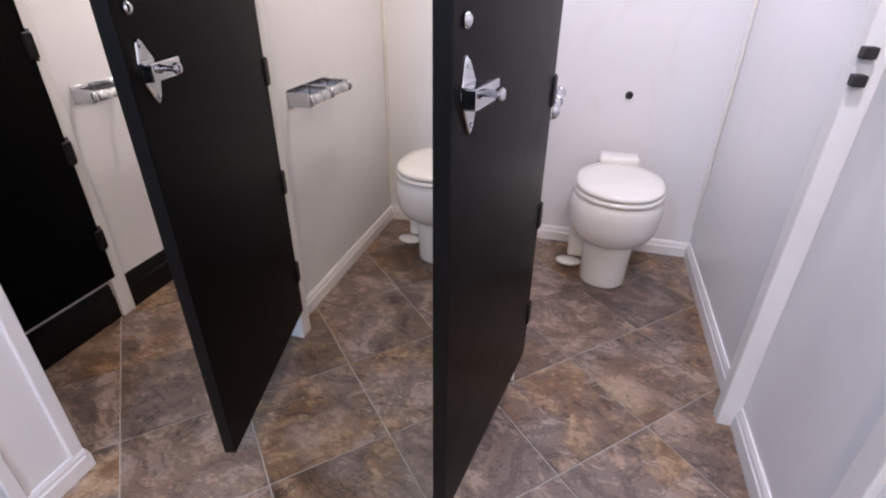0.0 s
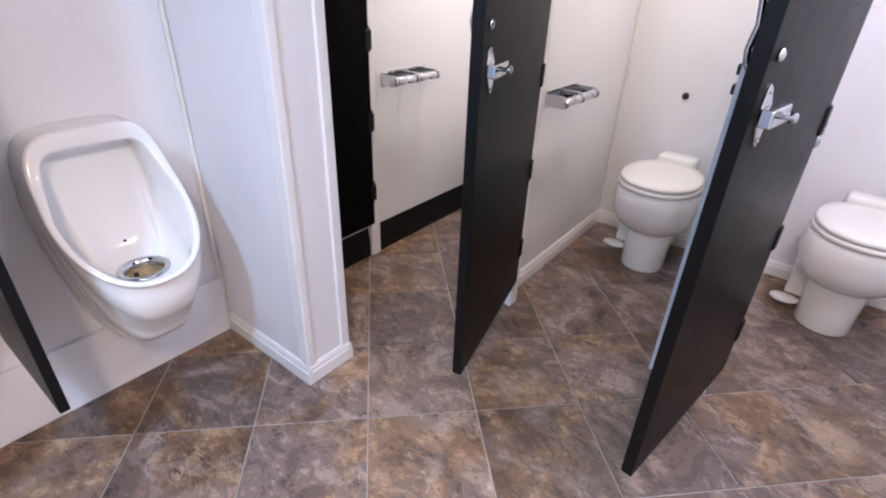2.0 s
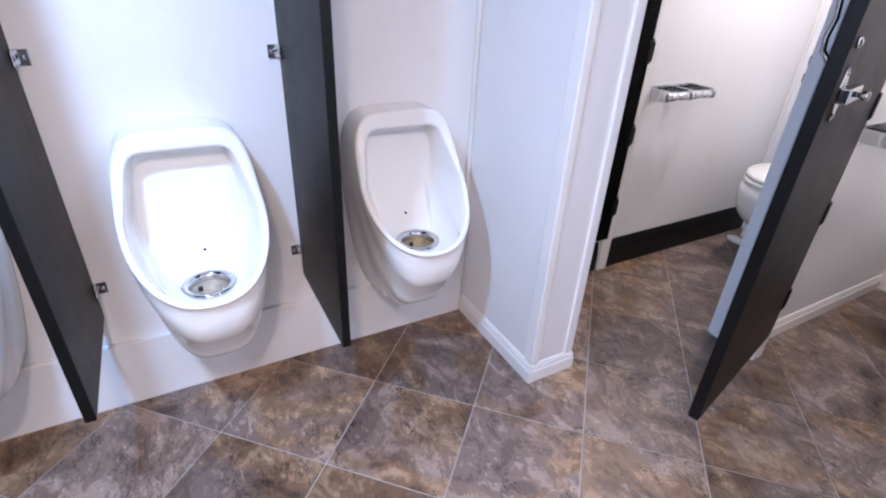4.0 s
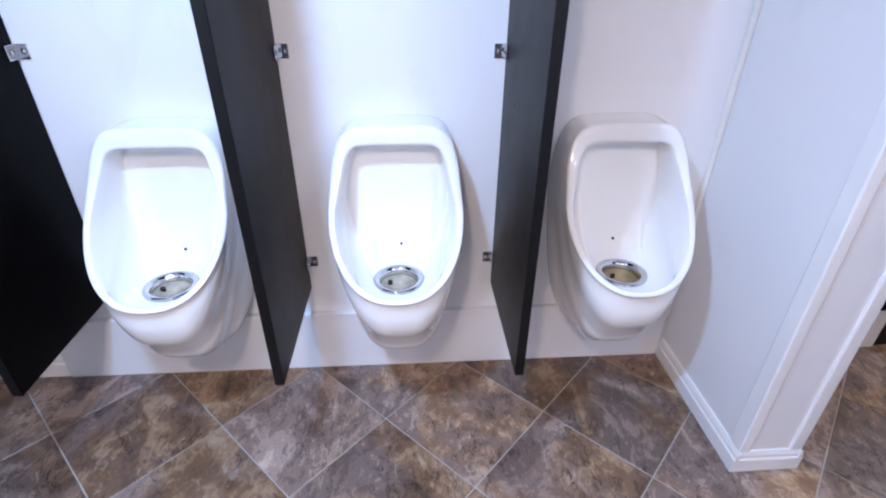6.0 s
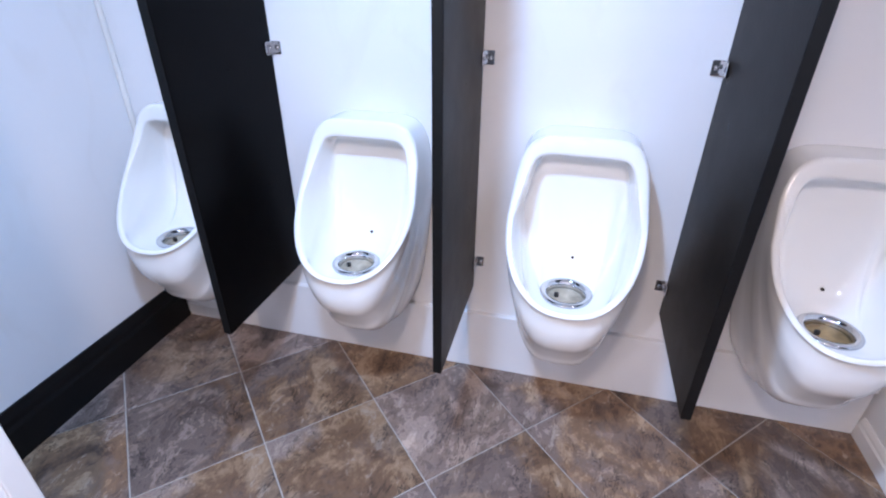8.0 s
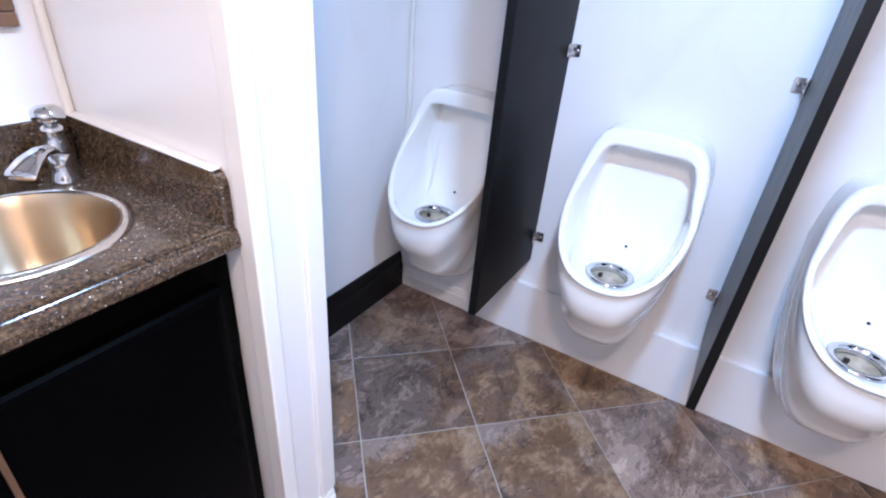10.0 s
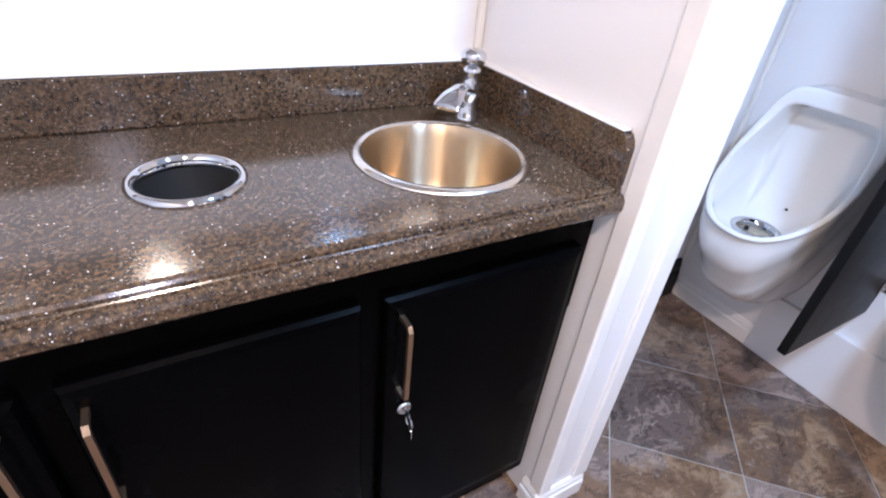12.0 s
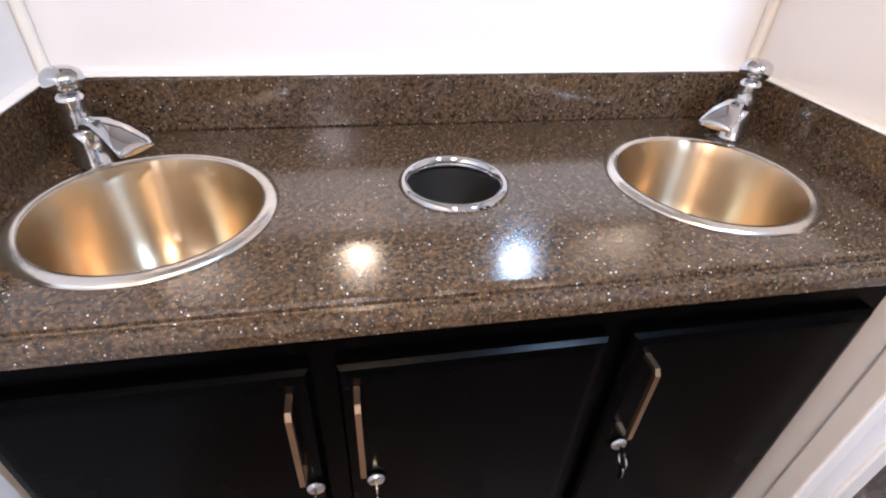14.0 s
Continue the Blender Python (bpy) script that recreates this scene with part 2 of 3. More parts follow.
def granite_mat():
    m = bpy.data.materials.new("speckled_stone")
    m.use_nodes = True
    nt = m.node_tree
    b = nt.nodes["Principled BSDF"]
    tc = nt.nodes.new("ShaderNodeTexCoord")
    n = nt.nodes.new("ShaderNodeTexNoise")
    n.inputs["Scale"].default_value, n.inputs["Detail"].default_value = 190, 3
    nt.links.new(tc.outputs["Object"], n.inputs["Vector"])
    base = ramp(nt, [(0.32, (0.020, 0.013, 0.009)), (0.5, (0.056, 0.035, 0.020)), (0.68, (0.118, 0.072, 0.037))])
    nt.links.new(n.outputs["Fac"], base.inputs[0])
    col = base.outputs[0]
    for scale, size, share, tint in ((240, 0.25, 0.74, (0.25, 0.22, 0.19)), (430, 0.3, 0.55, (0.19, 0.135, 0.085)), (150, 0.16, 0.80, (0.80, 0.78, 0.76))):
        v = nt.nodes.new("ShaderNodeTexVoronoi")
        v.inputs["Scale"].default_value = scale
        nt.links.new(tc.outputs["Object"], v.inputs["Vector"])
        dot = ramp(nt, [(size * 0.75, (1, 1, 1)), (size, (0, 0, 0))])
        nt.links.new(v.outputs["Distance"], dot.inputs[0])
        sep = nt.nodes.new("ShaderNodeSeparateColor")
        nt.links.new(v.outputs["Color"], sep.inputs[0])
        some = nt.nodes.new("ShaderNodeMath")
        some.operation, some.inputs[1].default_value = "GREATER_THAN", share
        nt.links.new(sep.outputs[0], some.inputs[0])
        f = nt.nodes.new("ShaderNodeMath")
        f.operation = "MULTIPLY"
        nt.links.new(dot.outputs[0], f.inputs[0])
        nt.links.new(some.outputs[0], f.inputs[1])
        x = nt.nodes.new("ShaderNodeMixRGB")
        x.inputs[2].default_value = (*tint, 1)
        nt.links.new(f.outputs[0], x.inputs[0])
        nt.links.new(col, x.inputs[1])
        col = x.outputs[0]
    nt.links.new(col, b.inputs["Base Color"])
    b.inputs["Roughness"].default_value = 0.15
    b.inputs["Specular IOR Level"].default_value = 0.85
    return m


M_STONE = granite_mat()


# ---- mesh helpers ----
def part(name, bm, material, parent=None, label="", smooth=False, m=None):
    me = bpy.data.meshes.new(name)
    if smooth:
        for f in bm.faces:
            f.smooth = True
    bm.to_mesh(me)
    bm.free()
    me.materials.append(material)
    ob = new(name, me)
    if parent is not None:
        ob.parent = parent
    if m is not None:
        ob.matrix_basis = m
    if label:
        ob["label"] = label
    return ob


def thing(name, m, label, category, group=""):
    ob = new(name)
    ob.matrix_basis = m
    ob.empty_display_size = 0.1
    return tagged(ob, label, category, group)


def structure(ob, label="", category=""):
    return tagged(ob, label, category, kind="structure")


def box(a, b, bevel=0.0, seg=2, bm=None):
    out = bm or bmesh.new()
    r = bmesh.ops.create_cube(out, size=1)
    for v in r["verts"]:
        v.co = Vector([(a[i] + b[i]) / 2 + v.co[i] * (b[i] - a[i]) for i in range(3)])
    if bevel:
        es = list({e for v in r["verts"] for e in v.link_edges})
        bmesh.ops.bevel(out, geom=es, offset=bevel, segments=seg, profile=0.5, affect="EDGES")
    return out


def loft(loops, cap_a=False, cap_b=False, bm=None, closed=True):
    out = bm or bmesh.new()
    rows = [[out.verts.new(p) for p in loop] for loop in loops]
    n = len(rows[0])
    for r0, r1 in zip(rows, rows[1:]):
        for i in range(n if closed else n - 1):
            out.faces.new((r0[i], r0[(i + 1) % n], r1[(i + 1) % n], r1[i]))
    if cap_a:
        out.faces.new(rows[0][::-1])
    if cap_b:
        out.faces.new(rows[-1])
    bmesh.ops.recalc_face_normals(out, faces=out.faces)
    return out


def ring(cx, cy, z, rx, ry, n=40, power=2.0):
    pts = []
    for i in range(n):
        a = 2 * math.pi * i / n
        c, s = math.cos(a), math.sin(a)
        pts.append((cx + rx * math.copysign(abs(c) ** (2 / power), c), cy + ry * math.copysign(abs(s) ** (2 / power), s), z))
    return pts


def lathe(profile, n=36, cap_a=True, cap_b=True, bm=None):
    return loft([ring(0, 0, z, r, r, n) for r, z in profile], cap_a, cap_b, bm)


def tube(points, r, n=10, bm=None):
    pts = [Vector(p) for p in points]
    loops = []
    side = None
    for i, p in enumerate(pts):
        d = (pts[min(i + 1, len(pts) - 1)] - pts[max(i - 1, 0)]).normalized()
        if side is None:
            side = d.orthogonal().normalized()
        side = (side - d * side.dot(d)).normalized()
        up = d.cross(side)
        rr = r[i] if isinstance(r, (list, tuple)) else r
        loops.append([p + (side * math.cos(2 * math.pi * k / n) + up * math.sin(2 * math.pi * k / n)) * rr for k in range(n)])
    return loft(loops, True, True, bm)


def moved(bm, m):
    bmesh.ops.transform(bm, matrix=m, verts=bm.verts)
    return bm


# ---- room shell ----
T = 0.10
DOOR = (-0.62, 0.30)     # entrance opening in the east wall
structure(part("wall_west", box((W - T, S - T, 0), (W, N + T, CEIL)), M_WALL), "white glossy panelled side wall", "wall")
structure(part("wall_north", box((W, N, 0), (E, N + T, CEIL)), M_WALL), "white glossy panelled end wall behind toilets", "wall")
structure(part("wall_south", box((W, S - T, 0), (E, S, CEIL)), M_WALL), "white glossy panelled wall behind the vanity", "wall")
structure(part("wall_east", box((E, S - T, 0), (E + T, N + T, CEIL)), M_WALL), "white glossy panelled side wall", "wall")
structure(part("ceiling", box((W - T, S - T, CEIL), (E + T, N + T, CEIL + T)), M_CEIL), "plain white ceiling", "ceiling")
floor = structure(part("floor", box((W - T, S - T, -0.06), (E + T, N + T, -0.003)), M_GROUT), "slate-look floor laid diagonally in brown and grey", "floor")

# stub wall between urinals and stalls
SX, SY0, SY1 = 0.50, 0.255, 0.43
structure(part("wall_stub", box((W, SY0, 0), (SX, SY1, CEIL)), M_WALL), "short white partition wall with trimmed end", "wall")
# partition beside the vanity
PX0, PX1, PY = 0.965, 1.105, -1.70
structure(part("wall_partition", box((PX0, S, 0), (PX1, PY, CEIL)), M_WALL), "white partition wall beside the vanity", "wall")
VX = 2.262
structure(part("wall_alcove", box((VX, S, 0), (E, -1.62, CEIL)), M_WALL), "white wall at the vanity's end", "wall")

# stall dividers with cased fronts
DIVS = (0.70, 1.51)
for i, cx in enumerate(DIVS):
    structure(part("wall_divider", box((cx - 0.035, FRONT + 0.05, 0), (cx + 0.03, N, CEIL)), M_WALL), "white glossy stall divider wall", "wall")
    post = structure(part("stall_post", box((cx - 0.098, FRONT + 0.012, 0), (cx + 0.098, FRONT + 0.06, CEIL), 0.003), M_TRIM), "white cased stall front post", "post")
    for s in (-1, 1):
        part("casing", box((cx + s * 0.078 - 0.022, FRONT, 0.0), (cx + s * 0.078 + 0.022, FRONT + 0.0125, CEIL), 0.004), M_TRIM, post)
    for z in (1.008, 1.062):
        part("keeper", box((cx - 0.112, FRONT + 0.018, z), (cx - 0.097, FRONT + 0.050, z + 0.028), 0.003), M_DARK, post, "black rubber keeper")
    part("plinth", box((cx - 0.056, FRONT, 0.0), (cx + 0.056, FRONT + 0.0118, 0.055), 0.003), M_TRIM, post)
structure(part("stall_post", box((W, FRONT - 0.08, 0), (W + 0.03, FRONT - 0.02, CEIL), 0.004), M_TRIM), "white hinge post on the side wall", "post")
jamb = structure(part("stall_jamb", box((E - 0.055, FRONT - 0.005, 0), (E, FRONT + 0.05, CEIL), 0.004), M_TRIM), "white jamb on the side wall", "post")
for z in (1.035, 1.09):
    part("keeper", box((E - 0.060, FRONT - 0.034, z), (E - 0.034, FRONT - 0.004, z + 0.024), 0.003), M_DARK, jamb, "black rubber keeper")
structure(part("header", box((W, FRONT, 1.9), (E, FRONT + 0.05, CEIL)), M_TRIM), "white header over the stall fronts", "header")


# ---- trim ----
def board(name, a, b, h, t, normal, material, label):
    """A base board from a to b on the floor, growing t along normal, with a moulded top."""
    ax, ay = a
    bx, by = b
    nx, ny = normal
    prof = [(0, 0), (t, 0), (t, h * 0.62), (t * 0.72, h * 0.70), (t * 0.72, h * 0.82), (t * 0.35, h), (0, h)]
    loops = [[(px + nx * d, py + ny * d, z) for d, z in prof] for px, py in ((ax, ay), (bx, by))]
    return structure(part(name, loft(loops, True, True), material), label, "baseboard")


B = 0.014
white = "white moulded baseboard along the floor"
black = "tall black vinyl baseboard along the floor"
board("baseboard", (W + 0.0, N), (E, N), 0.075, B, (0, -1), M_TRIM, white)
board("baseboard", (E, FRONT + 0.052), (E, N - B), 0.085, B, (-1, 0), M_TRIM, white)
board("baseboard", (E, 0.62), (E, FRONT - 0.006), 0.085, B, (-1, 0), M_TRIM, white)
board("baseboard", (E, -1.6), (E, -0.72), 0.085, B, (-1, 0), M_TRIM, white)
for cx in DIVS:
    board("baseboard", (cx + 0.03, FRONT + 0.062), (cx + 0.03, N - B), 0.075, B, (1, 0), M_TRIM, white)
    board("baseboard", (cx - 0.035, FRONT + 0.062), (cx - 0.035, N - B), 0.075, B, (-1, 0), M_TRIM, white)
board("baseboard", (W + 0.02, SY0), (SX + B, SY0), 0.075, B, (0, -1), M_TRIM, white)
board("baseboard", (SX, SY0), (SX, SY1), 0.075, B, (1, 0), M_TRIM, white)
board("baseboard", (W, SY1), (SX + B, SY1), 0.075, B, (0, 1), M_TRIM, white)
board("baseboard", (PX0, PY), (PX1 + B, PY), 0.075, B, (0, 1), M_TRIM, white)
board("baseboard", (PX1, PY), (PX1, -1.75), 0.075, B, (1, 0), M_TRIM, white)
board("baseboard", (W, FRONT - 0.018), (W, N - B), 0.15, 0.018, (1, 0), M_VINYL, black)
board("baseboard", (W, SY1 + B), (W, FRONT - 0.082), 0.15, 0.018, (1, 0), M_VINYL, black)
board("baseboard", (W + 0.02, S), (PX0, S), 0.165, 0.02, (0, 1), M_VINYL, black)
board("baseboard", (PX0, S + 0.02), (PX0, PY - 0.02), 0.165, 0.012, (-1, 0), M_VINYL, black)


def strip(name, x0, y0, x1, y1, label, material=M_TRIM, z0=0.0, bevel=0.004):
    return structure(part(name, box((x0, y0, z0), (x1, y1, CEIL), bevel), material), label, "trim")


# cased ends of the two free partitions
for y0, y1 in ((SY0 - 0.006, SY0 + 0.026), (SY1 - 0.03, SY1 + 0.006)):
    strip("trim", SX - 0.04, y0, SX + 0.008, y1, "white corner trim on the partition end", z0=0.075)
for x0, x1 in ((PX0 - 0.006, PX0 + 0.04), (PX1 - 0.03, PX1 + 0.006)):
    strip("trim", x0, PY - 0.03, x1, PY + 0.009, "white corner trim on the partition end", z0=0.075)
# beads in the inside corners
for x, y, sx, sy in ((W, N, 1, -1), (E, N, -1, -1), (DIVS[0] + 0.03, N, 1, -1), (DIVS[0] - 0.035, N, -1, -1), (DIVS[1] + 0.03, N, 1, -1),
                     (DIVS[1] - 0.035, N, -1, -1), (W, SY0, 1, -1), (W, SY1, 1, 1), (W, S, 1, 1), (PX0, S, -1, 1), (PX1, S, 1, 1), (VX, S, -1, 1)):
    x0, x1 = sorted((x, x + sx * 0.016))
    y0, y1 = sorted((y, y + sy * 0.016))
    strip("corner_bead", x0, y0, x1, y1, "cream sealant bead in the wall corner", M_BEAD, 0.166, 0.006)
# raised white base under the urinals
structure(part("urinal_base", box((W, -1.84, 0), (W + 0.02, SY0 - 0.014, 0.235), 0.003), M_WALL), "white raised wall base under the urinals", "trim")
board("baseboard", (W, S + 0.02), (W, -1.842), 0.085, B, (1, 0), M_TRIM, white)

# entrance door with casing in the east wall, shut
door = structure(part("door_1", box((E - 0.012, DOOR[0], 0.01), (E - 0.002, DOOR[1], 2.0), 0.003), M_WALL), "white shut entrance door", "door")
for y0, y1 in ((DOOR[0] - 0.07, DOOR[0]), (DOOR[1], DOOR[1] + 0.07)):
    part("casing", box((E - 0.02, y0, 0), (E - 0.001, y1, 2.07), 0.004), M_TRIM, door)
part("door_handle", moved(tube([(0, 0, 0), (-0.05, 0, 0), (-0.055, 0.02, 0), (-0.055, 0.11, 0)], 0.01), pose(E - 0.012, DOOR[0] + 0.06, 1.0)), M_CHROME, door)
strip("trim", E - 0.02, 0.545, E, 0.61, "white flat trim on the side wall")


# ---- ceiling lamps ----
def ceiling_light(x, y):
    t = thing("ceiling_light", pose(x, y, CEIL), "round white flush ceiling light, switched on", "lamp", "ceiling lights")
    t.scale = (0.62, 0.62, 1)
    part("rim", lathe([(0.13, 0.0), (0.135, -0.012), (0.128, -0.03), (0.112, -0.034), (0.112, -0.02)], cap_a=False, cap_b=False), M_TRIM, t, smooth=True)
    part("lens", lathe([(0.112, -0.022), (0.11, -0.03), (0.06, -0.038), (0.01, -0.04)], cap_a=False), M_LENS, t, "glowing white lens", True)


for row in LAMPS:
    ceiling_light(row[0], row[1])


# ---- urinals ----
UZC = 0.70


def urinal_outline(k, grow=0.0):
    a = 2 * math.pi * k
    c, s = math.cos(a), math.sin(a)
    if s >= 0:
        p, h = 5.5, 0.195
    else:
        p, h = 2.35, 0.175
    y = math.copysign(abs(c) ** (2 / p), c)
    z = math.copysign(abs(s) ** (2 / p), s) * (h + grow)
    w = 0.176 - 0.026 * max(0.0, z / 0.195) ** 1.5
    return y * (w + grow), UZC + z


def urinal_opening(k):
    """The inner edge of the rim: square at the top, round at the lip."""
    a = 2 * math.pi * k
    c, s = math.cos(a), math.sin(a)
    p, h = (9.0, 0.146) if s >= 0 else (2.35, 0.165)
    z = math.copysign(abs(s) ** (2 / p), s) * h
    return math.copysign(abs(c) ** (2 / p), c) * (0.158 - 0.036 * max(0.0, z / 0.146)), UZC + z


def rim_x(z):
    return 0.10 + 0.27 * max(0.0, (0.895 - z) / 0.37) ** 1.7


def urinal(y, stained):
    lbl = "white porcelain wall urinal" + (" with brown-stained drain, beside a partition wall" if stained else " between black privacy panels")
    u = thing("urinal", pose(0, y, 0), lbl, "urinal", "urinals along the wall")
    n, loops = 56, []
    rim = [urinal_outline(i / n) for i in range(n)]
    back = []
    for yy, zz in rim:
        low = max(0.0, (UZC - zz) / 0.175)
        c = yy / 0.176
        yb = math.copysign(min(1.0, abs(c)) ** 0.55, c) * (0.176 - 0.038 * low ** 0.8)
        back.append((yb if low > 0 else yy, zz - low ** 0.75 * 0.315))
    for k in [i / 36 for i in range(37)]:
        loop = []
        for (yr, zr), (yb, zb) in zip(rim, back):
            low = max(0.0, min(1.0, (UZC - zr) / 0.175))
            g = 1 - math.cos(k * math.pi / 2)
            f = math.sin(k * math.pi / 2) ** (1.0 - 0.15 * low)
            bump = 1 + 0.04 * low ** 1.5 * math.copysign(abs(math.sin(k * math.pi * 5.5)) ** 0.6, math.sin(k * math.pi * 5.5)) * (1 - k) ** 0.6
            g = g * low + (1 - low) * k ** 0.4
            loop.append((rim_x(zr) * 0.985 * f * bump, (yb + (yr - yb) * g) * bump, zb + (zr - zb) * g))
        loops.append(loop)
    for f, lift in ((0.08, 0.0035), (0.25, 0.0058), (0.80, 0.006), (0.93, 0.005), (1.0, 0.001)):
        loop = []
        for i in range(n):
            (ya, za), (yb, zb) = urinal_outline(i / n), urinal_opening(i / n)
            yy, zz = ya + (yb - ya) * f, za + (zb - za) * f
            loop.append((rim_x(zz) + lift, yy, zz))
        loops.append(loop)
    edge = [Vector(p) for p in loops[-1]]
    tops = [max(0.0, min(1.0, (p.z - 0.555) / 0.13)) for p in edge]
    for f in (0.3, 0.85, 1.0):     # side walls of the recess
        loops.append([p + Vector(((0.052 - p.x) * f * t, -p.y * 0.10 * f * t, -0.012 * f)) for p, t in zip(edge, tops)])
    inner = [Vector(p) for p in loops[-1]]
    for k in [i / 14 for i in range(1, 15)]:
        loop = []
        for i, (p0, top) in enumerate(zip(inner, tops)):
            a = 2 * math.pi * i / n
            p3 = Vector((0.225 - 0.066 * math.sin(a), 0.066 * math.cos(a), 0.503))
            p1 = Vector((p0.x * (1 - top) * 0.95 + 0.050 * top, p0.y * (1 - 0.12 * top), p0.z - 0.02 * (1 - top) - 0.10 * top))
            p2 = Vector((0.078 * top + (p3.x + (p0.x - p3.x) * 0.55) * (1 - top), p0.y * 0.74, 0.512 + 0.02 * top))
            loop.append(p0 * (1 - k) ** 3 + p1 * 3 * k * (1 - k) ** 2 + p2 * 3 * k * k * (1 - k) + p3 * k ** 3)
        loops.append(loop)
    part("bowl", loft(loops, True, False), M_PORC, u, smooth=True)
    d = part("drain", lathe([(0.071, 0.0), (0.070, 0.006), (0.064, 0.009), (0.054, 0.007), (0.050, -0.004), (0.049, -0.03)], cap_a=False, cap_b=False), M_CHROME, u, "chrome drain ring", True, pose(0.225, 0, 0.503))
    part("cartridge", lathe([(0.0495, -0.03), (0.0495, -0.014), (0.042, -0.012), (0.01, -0.014)], cap_a=False), M_RUST if stained else M_CUP, d, "stained plastic cartridge", True)
    part("pin", box((-0.004, -0.03, -0.016), (0.004, -0.018, 0.0), 0.0015), M_DARK, d)
    part("outlet", lathe([(0.0042, -0.002), (0.0038, 0.0025), (0.001, 0.003)], 14), M_DARK, u, "", True, pose(0.1135, 0.008, 0.5545, 0, 68, 0))
    return u


UY = (-0.065, -0.69, -1.295, -1.90)
for i, y in enumerate(UY):
    urinal(y, i == 0)


# ---- privacy panels ----
def privacy_panel(y):
    t = thing("privacy_panel", pose(0, y, 0), "black laminate urinal privacy panel on chrome brackets", "panel", "urinal privacy panels")
    part("panel", box((0.004, -0.011, 0.335), (0.435, 0.011, 1.55), 0.003), M_BLACK, t)
    part("edge_band", box((0.4352, -0.0112, 0.34), (0.4372, 0.0112, 1.545), 0.0008), M_EDGE, t)
    for z in (0.435, 1.06):
        for side in (-1, 1):
            o = 0.0115 * side
            b = part("bracket", box((0.001, min(o, o + side * 0.03), z - 0.018), (0.005, max(o, o + side * 0.03), z + 0.018), 0.0015), M_CHROME, t, "chrome wall bracket")
            part("clamp", box((0.001, min(o, o + side * 0.005), z - 0.018), (0.04, max(o, o + side * 0.005), z + 0.018), 0.0015), M_CHROME, b)
            part("screw", moved(lathe([(0.006, 0), (0.0055, 0.003), (0.001, 0.004)], 12), pose(0.005, o + side * 0.019, z, 0, 90, 0)), M_CHROME, b, "", True)
            part("screw", moved(lathe([(0.006, 0), (0.0055, 0.003), (0.001, 0.004)], 12), pose(0.026, o + side * 0.005, z, -90 * side, 0, 0)), M_CHROME, b, "", True)
    return t


for y in (-0.384, -0.992, -1.618):
    privacy_panel(y)


# ---- stall doors ----
def stall_door(m, label, swing):
    """Hinged at the origin; the slab runs along +x; the outer face looks along +y when swing is 1, else along -y."""
    t = thing("stall_door", m, label, "door", "stall doors")
    z0, z1, w = 0.145, 1.85, 0.625
    slab = part("door_slab", box((0, -0.014, z0), (w, 0.014, z1), 0.002), M_BLACK, t)
    part("edge_band", box((w + 0.0002, -0.0142, z0 + 0.004), (w + 0.002, 0.0142, z1 - 0.004), 0.0008), M_EDGE, slab)
    part("stile", box((w - 0.055, -swing * 0.0142 - 0.003, z0 + 0.004), (w - 0.002, -swing * 0.0142 + 0.003, z1 - 0.004), 0.002), M_EDGE, slab, "black raised edge strip")
    for z in (0.31, 0.645, 0.985, 1.35, 1.7):
        h = part("hinge", box((-0.016, -0.02, z - 0.04), (0.02, 0.02, z + 0.04), 0.008, 3), M_EDGE, t, "black hinge")
        part("pin", lathe([(0.008, z - 0.047), (0.008, z + 0.047)], 12), M_DARK, h, "", True, pose(-0.012, 0, 0))
    o = swing * 0.014
    lx, lz = w - 0.055, 1.083
    kite = ((-0.006, -0.062), (0.004, -0.050), (0.030, -0.004), (0.030, 0.006), (0.020, 0.048), (0.013, 0.055), (0.004, 0.050), (-0.030, 0.006), (-0.032, -0.006), (-0.016, -0.052))
    latch = part("latch", loft([[(lx + (a * k), o + swing * d, lz + b * k) for a, b in kite] for k, d in ((1, 0.0), (1, 0.004), (0.95, 0.006))], True, True), M_CHROME, t, "kite-shaped chrome slide latch plate")
    for a, b in ((0.012, 0.042), (-0.007, -0.047)):
        part("screw", moved(lathe([(0.0045, 0), (0.004, 0.0022), (0.001, 0.003)], 12), pose(lx + a, o + swing * 0.006, lz + b, -90 * swing, 0, 0)), M_CHROME, latch, "", True)
    part("bolt", box((lx - 0.068, min(o + swing * 0.006, o + swing * 0.028), lz - 0.017), (lx + 0.034, max(o + swing * 0.006, o + swing * 0.028), lz + 0.015), 0.003), M_CHROME, latch)
    part("knob", moved(lathe([(0.006, 0), (0.006, 0.010), (0.010, 0.013), (0.010, 0.021), (0.007, 0.024), (0.001, 0.025)], 16), pose(lx - 0.02, o + swing * 0.028, lz, -90 * swing, 0, 0)), M_CHROME, latch, "", True)
    part("rivet", moved(lathe([(0.012, 0), (0.011, 0.005), (0.005, 0.009), (0.001, 0.0095)], 16), pose(lx + 0.012, o, lz + 0.10, -90 * swing, 0, 0)), M_CHROME, t, "chrome rivet", True)
    i = -swing
    pts = [(w - 0.11 - 0.0, i * 0.014, 1.13), (w - 0.11, i * 0.035, 1.135), (w - 0.11, i * 0.052, 1.155), (w - 0.105, i * 0.055, 1.18), (w - 0.115, i * 0.052, 1.22), (w - 0.105, i * 0.055, 1.26), (w - 0.11, i * 0.052, 1.285), (w - 0.11, i * 0.035, 1.305), (w - 0.11, i * 0.014, 1.31)]
    part("pull", tube(pts, 0.0065), M_CHROME, t, "wavy chrome pull", True)
    return t


